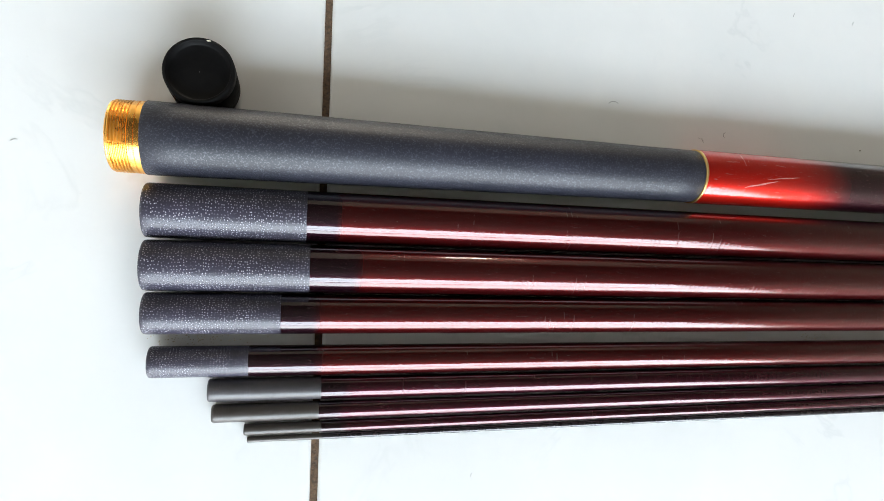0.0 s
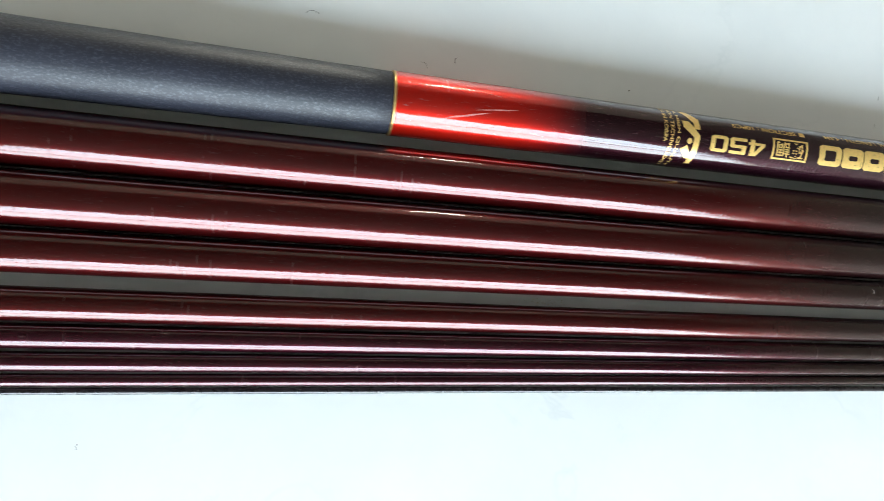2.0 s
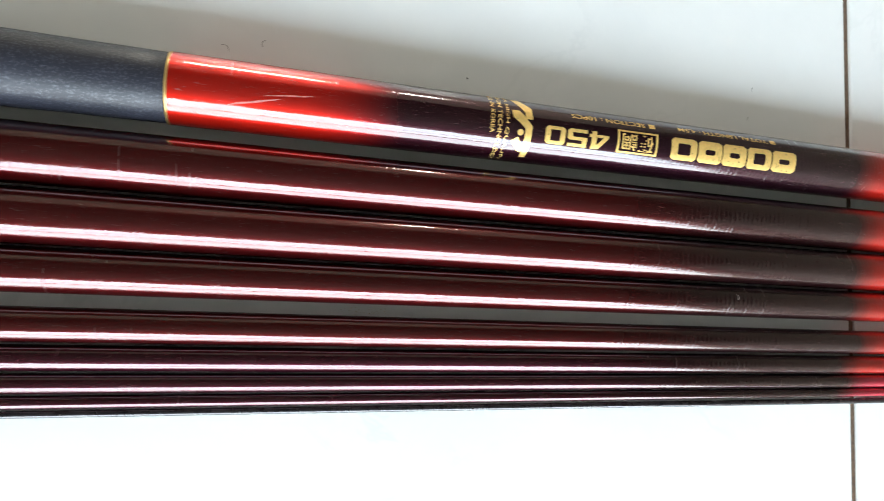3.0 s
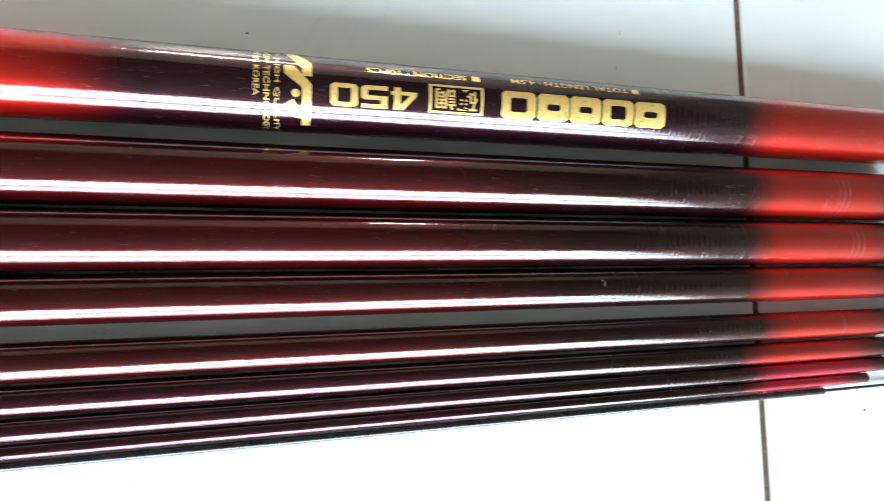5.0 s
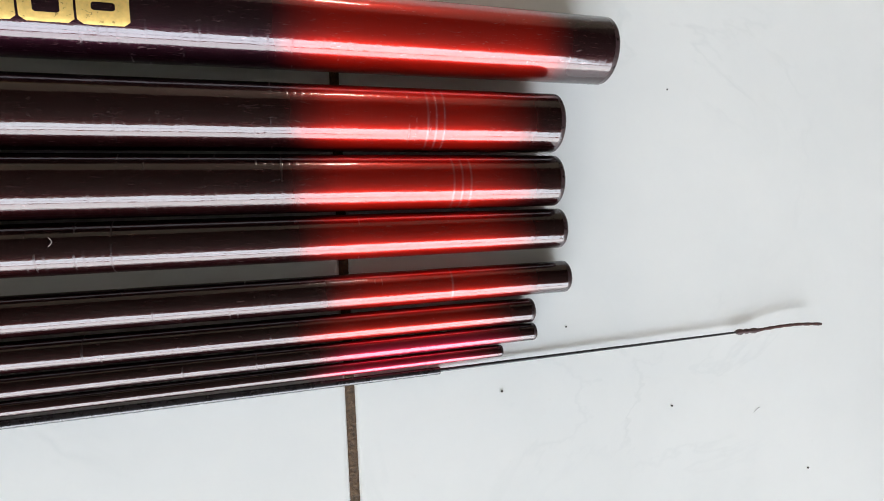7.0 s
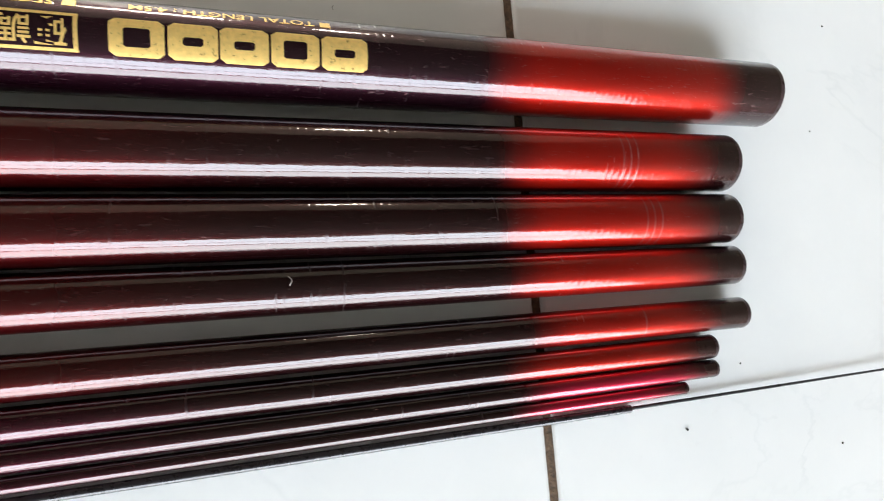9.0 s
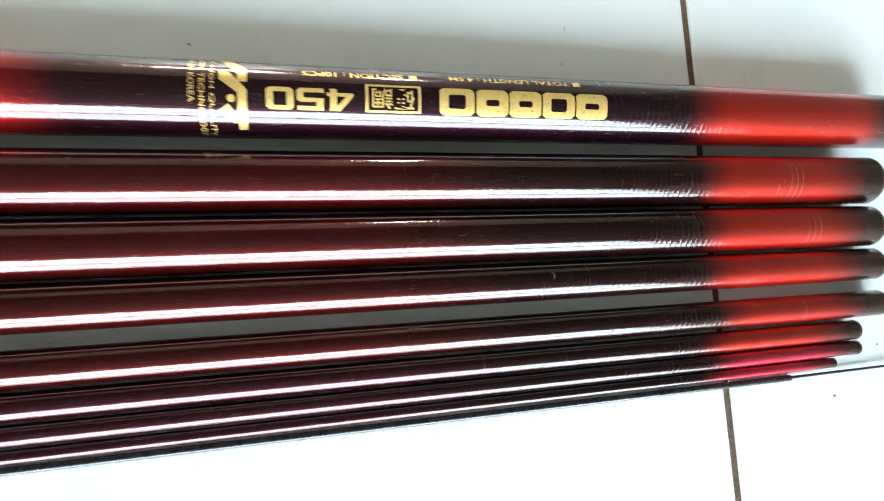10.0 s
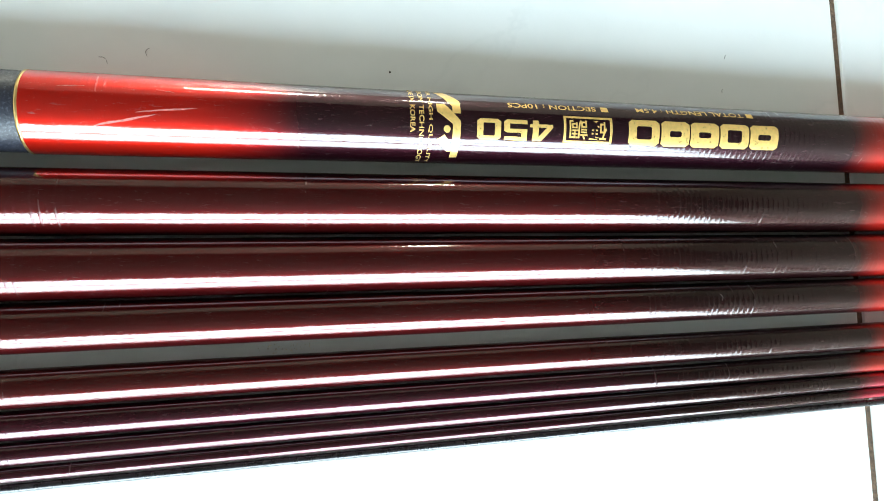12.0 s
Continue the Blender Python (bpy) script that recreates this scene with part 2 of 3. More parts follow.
def tile_material():
    """Glazed off-white floor tile with faint grey marbling and fine dirt."""
    m, n, l, b = mat("glazed_tile")
    geo = n.new("ShaderNodeNewGeometry")
    oi = n.new("ShaderNodeObjectInfo")
    p = geo.outputs["Position"]
    wv = noise_tex(n, l, 9, 5, 0.6, p, 1.5)
    vein = math_node(n, l, "ABSOLUTE", math_node(n, l, "SUBTRACT", wv.outputs["Fac"], 0.5))
    gate = noise_tex(n, l, 13, 3, 0.5, p)
    veins = math_node(n, l, "MULTIPLY", ramp(n, l, vein, [(0.0, grey(1)), (0.022, grey(0))]).outputs[0], ramp(n, l, gate.outputs["Fac"], [(0.50, grey(0)), (0.66, grey(1))]).outputs[0])
    cloud = noise_tex(n, l, 16, 6, 0.62, p)
    base = ramp(n, l, cloud.outputs["Fac"], [(0.3, (0.705, 0.705, 0.70)), (0.7, (0.762, 0.755, 0.745))])
    dirt = noise_tex(n, l, 220, 5, 0.7, p)
    dirtm = ramp(n, l, dirt.outputs["Fac"], [(0.66, grey(0)), (0.82, grey(0.18))])
    m1 = n.new("ShaderNodeMix")
    m1.data_type = "RGBA"
    l.new(math_node(n, l, "MULTIPLY", veins, 0.22), m1.inputs["Factor"])
    l.new(base.outputs[0], m1.inputs["A"])
    m1.inputs["B"].default_value = (0.48, 0.50, 0.50, 1)
    m2 = n.new("ShaderNodeMix")
    m2.data_type = "RGBA"
    l.new(dirtm.outputs[0], m2.inputs["Factor"])
    l.new(m1.outputs["Result"], m2.inputs["A"])
    m2.inputs["B"].default_value = (0.42, 0.38, 0.32, 1)
    hs = n.new("ShaderNodeHueSaturation")
    l.new(m2.outputs["Result"], hs.inputs["Color"])
    l.new(math_node(n, l, "ADD", math_node(n, l, "MULTIPLY", oi.outputs["Random"], 0.03), 0.985), hs.inputs["Value"])
    l.new(hs.outputs[0], b.inputs["Base Color"])
    rr = ramp(n, l, cloud.outputs["Fac"], [(0.3, grey(0.28)), (0.7, grey(0.42))])
    l.new(rr.outputs[0], b.inputs["Roughness"])
    wave = noise_tex(n, l, 30, 2, 0.5, p)
    bp = n.new("ShaderNodeBump")
    bp.inputs["Strength"].default_value, bp.inputs["Distance"].default_value = 0.08, 0.002
    l.new(wave.outputs["Fac"], bp.inputs["Height"])
    l.new(bp.outputs[0], b.inputs["Normal"])
    setp(b, Specular_IOR_Level=0.4)
    return m


M_TILE = tile_material()
M_GROUT = simple("grout", (0.125, 0.076, 0.045), 0.9, var=0.65, scale=800, bump=0.9, dist=0.0012)
# unseen north wall: its warm tone is set to bounce fill into the floor shadow
M_WALL_BACK = simple("warm_fill_wall", (0.36, 0.30, 0.22), 0.7, var=0.12, scale=14, bump=0.2)
# pale unseen walls that close the room and throw light back
M_WALL = simple("pale_fill_wall", (0.78, 0.75, 0.68), 0.8, var=0.05, scale=12, bump=0.1)
# unseen east wall: dark colour added to keep reflections in the lacquer down
M_WALL_DARK = simple("darkened_wall", (0.18, 0.145, 0.115), 0.7, var=0.25, scale=14, bump=0.2)
# unseen ceiling: near-black colour stands in for darkness above the poles
M_CEIL = simple("darkened_ceiling", (0.050, 0.041, 0.032), 0.85, var=0.06, scale=10, bump=0.1)
M_FRAME = simple("window_wood", (0.30, 0.17, 0.09), 0.5, var=0.3, scale=40, bump=0.2)
M_GRIP = grip_material()
M_GOLD = simple("gold_anodised", (1.0, 0.50, 0.11), 0.27, 1.0, var=0.07, scale=160, bump=0.08)
M_TRIM = simple("gold_trim", (0.62, 0.42, 0.16), 0.35, 0.9, var=0.2)
M_FOIL = simple("gold_foil", (0.82, 0.54, 0.17), 0.32, 0.55, var=0.12, scale=900, bump=0.05, coat=0.7)
M_RUBBER = simple("black_rubber", (0.0040, 0.0037, 0.0038), 0.50, var=0.35, scale=600, bump=0.12, dist=0.0002, spec=0.10)
M_RIM = simple("worn_rim", (0.026, 0.012, 0.014), 0.30, 0.1, var=0.8, scale=900, bump=0.4, coat=0.4)
M_SCUFF = simple("scuffed_lacquer", (0.46, 0.13, 0.11), 0.6, var=0.5, scale=1500, bump=0.3)
M_TIP = simple("solid_tip", (0.016, 0.016, 0.018), 0.30, var=0.3, scale=500)
M_CORD = simple("braided_cord", (0.055, 0.017, 0.014), 0.7, var=0.5, scale=1500, bump=0.8)
M_KNOT = simple("knot_thread", (0.05, 0.022, 0.022), 0.6, var=0.5, scale=1500, bump=0.8)
M_CRUMB = simple("dark_crumb", (0.03, 0.025, 0.02), 0.8, var=0.5, scale=2000, bump=0.6)
M_SAND = simple("pale_grit", (0.62, 0.56, 0.46), 0.85, var=0.4, scale=900, bump=0.6)
M_CARBON = bare_carbon("bare_carbon_woven", (0.030, 0.0265, 0.042), 0.80)
M_CARBON_FINE = bare_carbon("bare_carbon_fine", (0.052, 0.047, 0.050), 0.12)
M_CARBON_DARK = bare_carbon("bare_carbon_brown", (0.046, 0.038, 0.033), 0.14)


# ---- mesh helpers ----
def part(name, bm, material, parent=None, label="", smooth=True):
    me = bpy.data.meshes.new(name)
    bm.to_mesh(me)
    bm.free()
    if smooth:
        me.polygons.foreach_set("use_smooth", [True] * len(me.polygons))
    me.materials.append(material)
    ob = new(name, me)
    ob.parent = parent
    if label:
        ob["label"] = label
    return ob


def lathe(profile, segs=64, close=False):
    """Turns (x, radius) pairs round the x axis."""
    bm = bmesh.new()
    rings = []
    for x, r in profile:
        rings.append([bm.verts.new((x, r * math.sin(2 * math.pi * i / segs), r * math.cos(2 * math.pi * i / segs))) for i in range(segs)])
    pairs = list(zip(rings, rings[1:]))
    if close:
        pairs.append((rings[-1], rings[0]))
    for a, b in pairs:
        for i in range(segs):
            j = (i + 1) % segs
            bm.faces.new((a[i], a[j], b[j], b[i]))
    bmesh.ops.recalc_face_normals(bm, faces=bm.faces)
    return bm


def box(x0, x1, y0, y1, z0, z1, bevel=0.0):
    bm = bmesh.new()
    bmesh.ops.create_cube(bm, size=1)
    for v in bm.verts:
        v.co = Vector((x0 if v.co.x < 0 else x1, y0 if v.co.y < 0 else y1, z0 if v.co.z < 0 else z1))
    if bevel:
        bmesh.ops.bevel(bm, geom=bm.edges[:], offset=bevel, segments=2, affect="EDGES")
    return bm


def anchor(name, m, label, category, group="", kind=""):
    ob = new(name)
    ob.empty_display_size = 0.02
    ob.matrix_world = m
    return tagged(ob, label, category, group, kind)


# ---- the room: walls and ceiling are unseen, added to shape bounce and reflections ----
RX0, RX1, RY0, RY1, RH, TH = -2.00, 2.60, WALL_S, WALL_N, 2.70, 0.12


def wall_with_openings(name, along, at, lo, hi, holes, out, material=None, label="unseen pale room wall, added to bounce fill light"):
    """A wall of thickness TH with rectangular openings that go through it. along: 'x' or 'y'."""
    us = sorted({lo, hi, *[h[0] for h in holes], *[h[1] for h in holes]})
    zs = sorted({0.0, RH, *[h[2] for h in holes], *[h[3] for h in holes]})
    bm = bmesh.new()
    for u0, u1 in zip(us, us[1:]):
        for z0, z1 in zip(zs, zs[1:]):
            uc, zc = (u0 + u1) / 2, (z0 + z1) / 2
            if any(h[0] < uc < h[1] and h[2] < zc < h[3] for h in holes):
                continue
            a, b = sorted((at, at + out * TH))
            t = box(u0, u1, a, b, z0, z1) if along == "x" else box(a, b, u0, u1, z0, z1)
            tmp = bpy.data.meshes.new("t")
            t.to_mesh(tmp)
            t.free()
            bm.from_mesh(tmp)
            bpy.data.meshes.remove(tmp)
    bmesh.ops.remove_doubles(bm, verts=bm.verts, dist=1e-5)
    return tagged(part(name, bm, material or M_WALL, smooth=False), label, "wall", kind="structure")


wall_with_openings("wall_south", "x", RY0, RX0, RX1, [(DOOR_X0, DOOR_X1, 0.0, DOOR_H)], -1)
wall_with_openings("wall_north", "x", RY1, RX0, RX1, SMALL_WINDOWS, 1, M_WALL_BACK, "unseen warm-toned fill wall with two small windows")
wall_with_openings("wall_west", "y", RX0, RY0 - TH, RY1 + TH, [], -1)
wall_with_openings("wall_east", "y", RX1, RY0 - TH, RY1 + TH, [], 1, M_WALL_DARK, "unseen room wall, coloured dark to dim reflections on the poles")
tagged(part("ceiling", box(RX0 - TH, RX1 + TH, RY0 - TH, RY1 + TH, RH, RH + TH), M_CEIL, smooth=False), "unseen room ceiling, coloured dark so the poles reflect little", "ceiling", kind="structure")

doorway = anchor("door_1", pose((DOOR_X0 + DOOR_X1) / 2, RY0 - 0.03, 0.0), "wide open doorway with a brown wooden frame", "doorway", kind="structure")
_w = (DOOR_X1 - DOOR_X0) / 2
for nm, bx in (("door_head", (-_w, _w, -0.03, 0.03, DOOR_H - 0.05, DOOR_H)), ("door_jamb", (-_w, -_w + 0.05, -0.03, 0.03, 0.0, DOOR_H - 0.05)), ("door_jamb", (_w - 0.05, _w, -0.03, 0.03, 0.0, DOOR_H - 0.05)), ("rail", (-_w + 0.05, _w - 0.05, -0.015, 0.015, 0.86, 0.94))):
    part(nm, box(*bx, bevel=0.003), M_FRAME, doorway, smooth=False)


# ---- the fishing pole, laid out section by section ----
#           y at 0, y at 0.4, r at 0, r at 0.4, left end, right end, bare to, dark to, red from, red to
RODS = [
    (0.04970, 0.04873, 0.01054, 0.00929, -0.0565, 0.4770, 0, 0, 0, 0),
    (0.02683, 0.02708, 0.00883, 0.00824, -0.0562, 0.4598, -0.0053, 0.0056, 0.391, 0.446),
    (0.00918, 0.01077, 0.00811, 0.00717, -0.0560, 0.4596, -0.0038, 0.0127, 0.391, 0.446),
    (-0.00602, -0.00286, 0.00664, 0.00570, -0.0553, 0.4611, -0.0126, -0.0005, 0.392, 0.446),
    (-0.02143, -0.01688, 0.00503, 0.00450, -0.0532, 0.4626, -0.0224, 0.0001, 0.398, 0.447),
    (-0.03088, -0.02573, 0.00371, 0.00339, -0.0350, 0.4518, 0.0013, 0.0107, 0.391, 0.440),
    (-0.03841, -0.03207, 0.00294, 0.00246, -0.0336, 0.4527, 0.0007, 0.0080, 0.396, 0.443),
    (-0.04405, -0.03666, 0.00187, 0.00164, -0.0234, 0.4427, 0.0018, 0.0100, 0.393, 0.436),
    (-0.04748, -0.04018, 0.00100, 0.00098, -0.0223, 0.4245, 0.0020, 0.0100, 0.600, 0.700),
]


TUBE_LIFT = 0.0004
BUTT_AXIS = (0.01158, 0.00948)     # height of the butt's axis at 0 and 0.4: it rests on the fat end of the grip and on the tube's end


def grip_rad(x):
    return 0.0101 + (0.1411 - x) * 0.0092



def rod_frame(k):
    """The pose of section k: x along its axis, origin where the axis passes the first tile joint."""
    y0, y1, r0, r1 = RODS[k][:4]
    if k == 0:
        r0, r1 = BUTT_AXIS
    ax = Vector((0.4, y1 - y0, r1 - r0)).normalized()
    side = Vector((0, 0, 1)).cross(ax).normalized()
    up = ax.cross(side)
    m = Matrix((ax, side, up)).transposed().to_4x4()
    m.translation = (0, y0, r0)
    return m


def rad(k, x):
    return RODS[k][2] + (RODS[k][3] - RODS[k][2]) * x / 0.4


def tube_profile(k, xa, xb, wall, lip_a=True, lip_b=True, lift=0.0):
    ra, rb = rad(k, xa) + lift, rad(k, xb) + lift
    e = min(0.0009, ra * 0.3)
    pts = []
    if lip_a:
        pts += [(xa + 0.012, ra - wall), (xa + e * 0.4, ra - wall), (xa, ra - wall * 0.7), (xa, ra - e * 0.5), (xa + e * 0.3, ra - e * 0.15), (xa + e, ra)]
    else:
        pts += [(xa, ra)]
    n = 12
    for i in range(1, n):
        x = xa + (xb - xa) * i / n
        pts.append((x, rad(k, x) + lift))
    if lip_b:
        pts += [(xb - e * 1.6, rb), (xb - e * 0.7, rb - e * 0.12), (xb - e * 0.2, rb - e * 0.45), (xb, rb - e), (xb, rb - wall), (xb - 0.012, rb - wall)]
    else:
        pts += [(xb, rb)]
    return pts


def rim_profile(k, xa, xb, wall, lift):
    ra, rb = rad(k, xa) + lift, rad(k, xb) + lift
    e = min(0.0009, rb * 0.3)
    return [(xa, ra), (xb - e * 0.9, rb), (xb - e * 0.45, rb - e * 0.12), (xb - e * 0.12, rb - e * 0.40), (xb, rb - e * 0.85), (xb, rb - wall), (xb - 0.010, rb - wall)]


LABELS = {
    1: "thick dark red lacquered carbon pole section with grey woven end",
    2: "dark red lacquered carbon pole section with worn grey end",
    3: "medium dark red lacquered pole section with short grey woven end",
    4: "slim dark red lacquered pole section with grey woven end",
    5: "slim maroon pole section with smooth pale grey end",
    6: "thin maroon pole section with brownish grey end",
    7: "thin maroon pole section with pinkish red tip band",
    8: "thinnest black pole section holding the solid tip",
}


def butt_section():
    thing = anchor("butt_section", rod_frame(0), "thick pole butt with black grip, gold screw end and red lacquer", "fishing pole section", "sections of the fishing pole")
    # threaded gold collar
    pr = []
    x0, x1 = -0.0664, -0.0561
    rc = grip_rad(-0.06) - 0.0004
    pr += [(x0 + 0.010, rc - 0.0022), (x0, rc - 0.0022), (x0, rc - 0.0007), (x0 + 0.0004, rc - 0.0003)]
    xx = x0 + 0.0007
    while xx < x0 + 0.0060:
        pr += [(xx, rc - 0.00040), (xx + 0.00025, rc - 0.00030), (xx + 0.00042, rc), (xx + 0.00062, rc), (xx + 0.00080, rc - 0.00030)]
        xx += 0.00098
    pr += [(xx, rc - 0.0004), (xx + 0.0003, rc - 0.0004), (xx + 0.0005, rc), (xx + 0.0017, rc + 0.00005), (xx + 0.0018, rc - 0.0002), (xx + 0.0020, rc - 0.0002), (xx + 0.0021, rc + 0.0001), (x1, rc + 0.0001)]
    part("threaded_collar", lathe(pr, 128), M_GOLD, thing, "gold anodised screw thread", smooth=False)
    # grip sleeve
    ga, gb = -0.0565, 0.1411
    pg = [(ga, grip_rad(ga) - 0.0025), (ga, grip_rad(ga) - 0.0003), (ga + 0.0004, grip_rad(ga))]
    for i in range(1, 20):
        x = ga + (gb - ga) * i / 20
        pg.append((x, grip_rad(x) + 0.00003 * math.sin(i * 1.7)))
    pg += [(gb - 0.0003, grip_rad(gb)), (gb, grip_rad(gb) - 0.0003), (gb, grip_rad(gb) - 0.0012)]
    part("grip", lathe(pg, 72), M_GRIP, thing, "black textured grip sleeve")
    rg = rad(0, 0.1415) + 0.00042
    part("trim_ring", lathe([(0.1412, rg - 0.001), (0.1412, rg), (0.1419, rg), (0.1419, rg - 0.001)], 64), M_TRIM, thing, "thin gold ring")
    part("tube", lathe(tube_profile(0, 0.1415, 0.4752, 0.0011, False, False, TUBE_LIFT), 96), M_BUTT, thing, "dark red lacquered tube with two bright red bands")
    part("end_rim", lathe(rim_profile(0, 0.4752, 0.4770, 0.0011, TUBE_LIFT), 96), M_RIM, thing, "worn dark end rim")
    return thing


def pole_section(k):
    y0, y1, r0, r1, xa, xb, bare, dark, q0, q1 = RODS[k]
    thing = anchor("pole_section", rod_frame(k), LABELS[k], "fishing pole section", "sections of the fishing pole")
    body = MAROON if k < 5 else (0.046, 0.0022, 0.0095)
    if k == 8:
        paint = simple("tip_section_black", (0.020, 0.016, 0.019), 0.28, 0.2, var=0.3, scale=500, coat=0.6)
    else:
        paint = section_paint("section_lacquer", bare, dark, q0, q1, ROSE if k in (6, 7) else RED, body, RUB_MARKS.get(k, ()))
    carbon = M_CARBON if k < 5 else M_CARBON_FINE if k == 5 else M_CARBON_DARK
    wall = min(0.0010, r0 * 0.3)
    segs = 72 if k < 5 else 40
    part("bare_end", lathe(tube_profile(k, xa, bare, wall, True, False), segs), carbon, thing, "matt unpainted carbon end")
    rim = min(0.0016, r0 * 0.4)
    part("tube", lathe(tube_profile(k, bare, xb - rim, wall, False, False, 0.00006), segs), paint, thing)
    part("end_rim", lathe(rim_profile(k, xb - rim, xb, wall, 0.00006), segs), M_RIM, thing, "worn dark end rim")
    return thing


butt = butt_section()
sections = [pole_section(k) for k in range(1, 9)]


# ---- gold printing on the butt section ----
def on_tube(bm, lift=0.00008):
    """Lays a flat drawing (x along the tube, y = angle in radians towards +y) on the butt tube."""
    for v in bm.verts:
        x, a = v.co.x, v.co.y
        r = rad(0, x) + TUBE_LIFT + lift
        v.co = Vector((x, r * math.sin(a), r * math.cos(a)))
    return bm


def cut_strips(bm, step=0.06):
    """Splits faces across the angle so that they can bend round the tube."""
    a = -1.7
    while a < 1.7:
        geom = bm.verts[:] + bm.edges[:] + bm.faces[:]
        bmesh.ops.bisect_plane(bm, geom=geom, plane_co=(0, a, 0), plane_no=(0, 1, 0), dist=1e-6)
        a += step
    return bm


def poly(points, holes=()):
    """A flat drawing: a ring between outline and one hole where a hole is given."""
    bm = bmesh.new()
    if not holes:
        bm.faces.new([bm.verts.new((x, y, 0)) for x, y in points])
    else:
        a = [bm.verts.new((x, y, 0)) for x, y in points]
        b = [bm.verts.new((x, y, 0)) for x, y in holes]
        for i in range(len(a)):
            j = (i + 1) % len(a)
            bm.faces.new((a[i], a[j], b[j], b[i]))
    return bm


def rect(x0, x1, a0, a1, c=0.0, ca=0.0):
    """Corner points of a rectangle with cut corners."""
    if c:
        return [(x0 + c, a0), (x1 - c, a0), (x1, a0 + ca), (x1, a1 - ca), (x1 - c, a1), (x0 + c, a1), (x0, a1 - ca), (x0, a0 + ca)]
    return [(x0, a0), (x1, a0), (x1, a1), (x0, a1)]


def printed(name, bm, label=""):
    return part(name, on_tube(cut_strips(bm)), M_FOIL, butt, label, smooth=False)


def lettering(text, x_left, x_right, a_top, a_bot, name="lettering", turn=False, label="", bold=0.012):
    """Letters fitted into a field of the tube. Normal lines read towards -x with their feet at +y."""
    cu = bpy.data.curves.new("t", "FONT")
    cu.body, cu.size, cu.resolution_u, cu.offset = text, 1.0, 3, bold
    ob = new("t", cu)
    me = ob.to_mesh()
    bm = bmesh.new()
    bm.from_mesh(me)
    ob.to_mesh_clear()
    bpy.data.objects.remove(ob)
    xs, ys = [v.co.x for v in bm.verts], [v.co.y for v in bm.verts]
    u0, u1, v0, v1 = min(xs), max(xs), min(ys), max(ys)
    for v in bm.verts:
        u, w = (v.co.x - u0) / (u1 - u0), (v.co.y - v0) / (v1 - v0)
        if turn:   # reads from +y down to -y, letter heads at +x
            v.co = Vector((x_left + (x_right - x_left) * w, a_top + (a_bot - a_top) * u, 0))
        else:
            v.co = Vector((x_right + (x_left - x_right) * u, a_top + (a_bot - a_top) * w, 0))
    bmesh.ops.triangulate(bm, faces=bm.faces[:])
    return printed(name, bm, label)


D = radians
NUM = 0.0070     # width of one squared numeral
FOUR = ([(0.0, 0.34), (0.0, 0.18), (1.0, 0.18), (1.0, 0.34)], [(0.62, 0.0), (0.88, 0.0), (0.88, 0.18), (0.62, 0.18)], [(0.62, 0.34), (0.88, 0.34), (0.88, 1.0), (0.62, 1.0)], [(0.0, 0.34), (0.27, 0.34), (0.62, 0.78), (0.62, 1.0), (0.50, 1.0)])
FIVE = ([(0.0, 0.0), (0.86, 0.0), (1.0, 0.12), (1.0, 0.20), (0.0, 0.20)], [(0.74, 0.20), (1.0, 0.20), (1.0, 0.44), (0.74, 0.44)], [(0.0, 0.44), (1.0, 0.44), (1.0, 0.54), (0.88, 0.63), (0.0, 0.63)], [(0.0, 0.63), (0.26, 0.63), (0.26, 0.81), (0.0, 0.81)], [(0.0, 0.81), (0.97, 0.81), (0.97, 1.0), (0.0, 1.0)])
ZERO = ([(0.0, 0.12), (0.14, 0.0), (0.86, 0.0), (1.0, 0.12), (0.74, 0.20), (0.26, 0.20)], [(0.74, 0.20), (1.0, 0.12), (1.0, 0.88), (0.74, 0.80)], [(0.26, 0.80), (0.74, 0.80), (1.0, 0.88), (0.86, 1.0), (0.14, 1.0), (0.0, 0.88)], [(0.0, 0.12), (0.26, 0.20), (0.26, 0.80), (0.0, 0.88)])
for i, strokes in enumerate((FOUR, FIVE, ZERO)):
    bm = bmesh.new()
    for st in strokes:
        bm.faces.new([bm.verts.new((0.2778 - i * 0.0078 - NUM * u, D(2 - 33 * w), 0)) for u, w in st])
    printed("numeral", bm, "gold printed numeral " + "450"[i])
# framed two-character mark
printed("mark_frame", poly(rect(0.2811, 0.2965, D(-31.5), D(12.5)), rect(0.2819, 0.2957, D(-27.8), D(8.8))), "gold square frame")
for _ch, _xa, _xb in (("\u786c", 0.2890, 0.2947), ("\u8abf", 0.2829, 0.2886)):
    lettering(_ch, _xa, _xb, D(6.5), D(-25.5), "character", label="gold printed character")
lettering("SECTION : 10PCS", 0.2646, 0.2920, D(34.5), D(24), label="small gold printed line")
printed("bullet", poly(rect(0.2936, 0.2959, D(24), D(35))))
lettering("TOTAL LENGTH : 4.5M", 0.3053, 0.3424, D(38), D(27.5), label="small gold printed line")
printed("bullet", poly(rect(0.3436, 0.3459, D(27), D(38))))
# five plain gold blocks in place of a product name
for i, (xa, xb) in enumerate(((0.3018, 0.3120), (0.3126, 0.3222), (0.3226, 0.3324), (0.3329, 0.3431), (0.3436, 0.3538))):
    t0, t1 = D(11.5), D(-32.5)
    c, ca = 0.0012, D(5)
    sx, sa = (0.0026, D(11)) if i in (0, 3) else (0.0028, D(17))
    printed("block", poly(rect(xa, xb, t1, t0, c, ca), rect(xa + sx, xb - sx, t1 + sa, t0 - sa, c * 0.4, ca * 0.4)), "plain gold printed block")
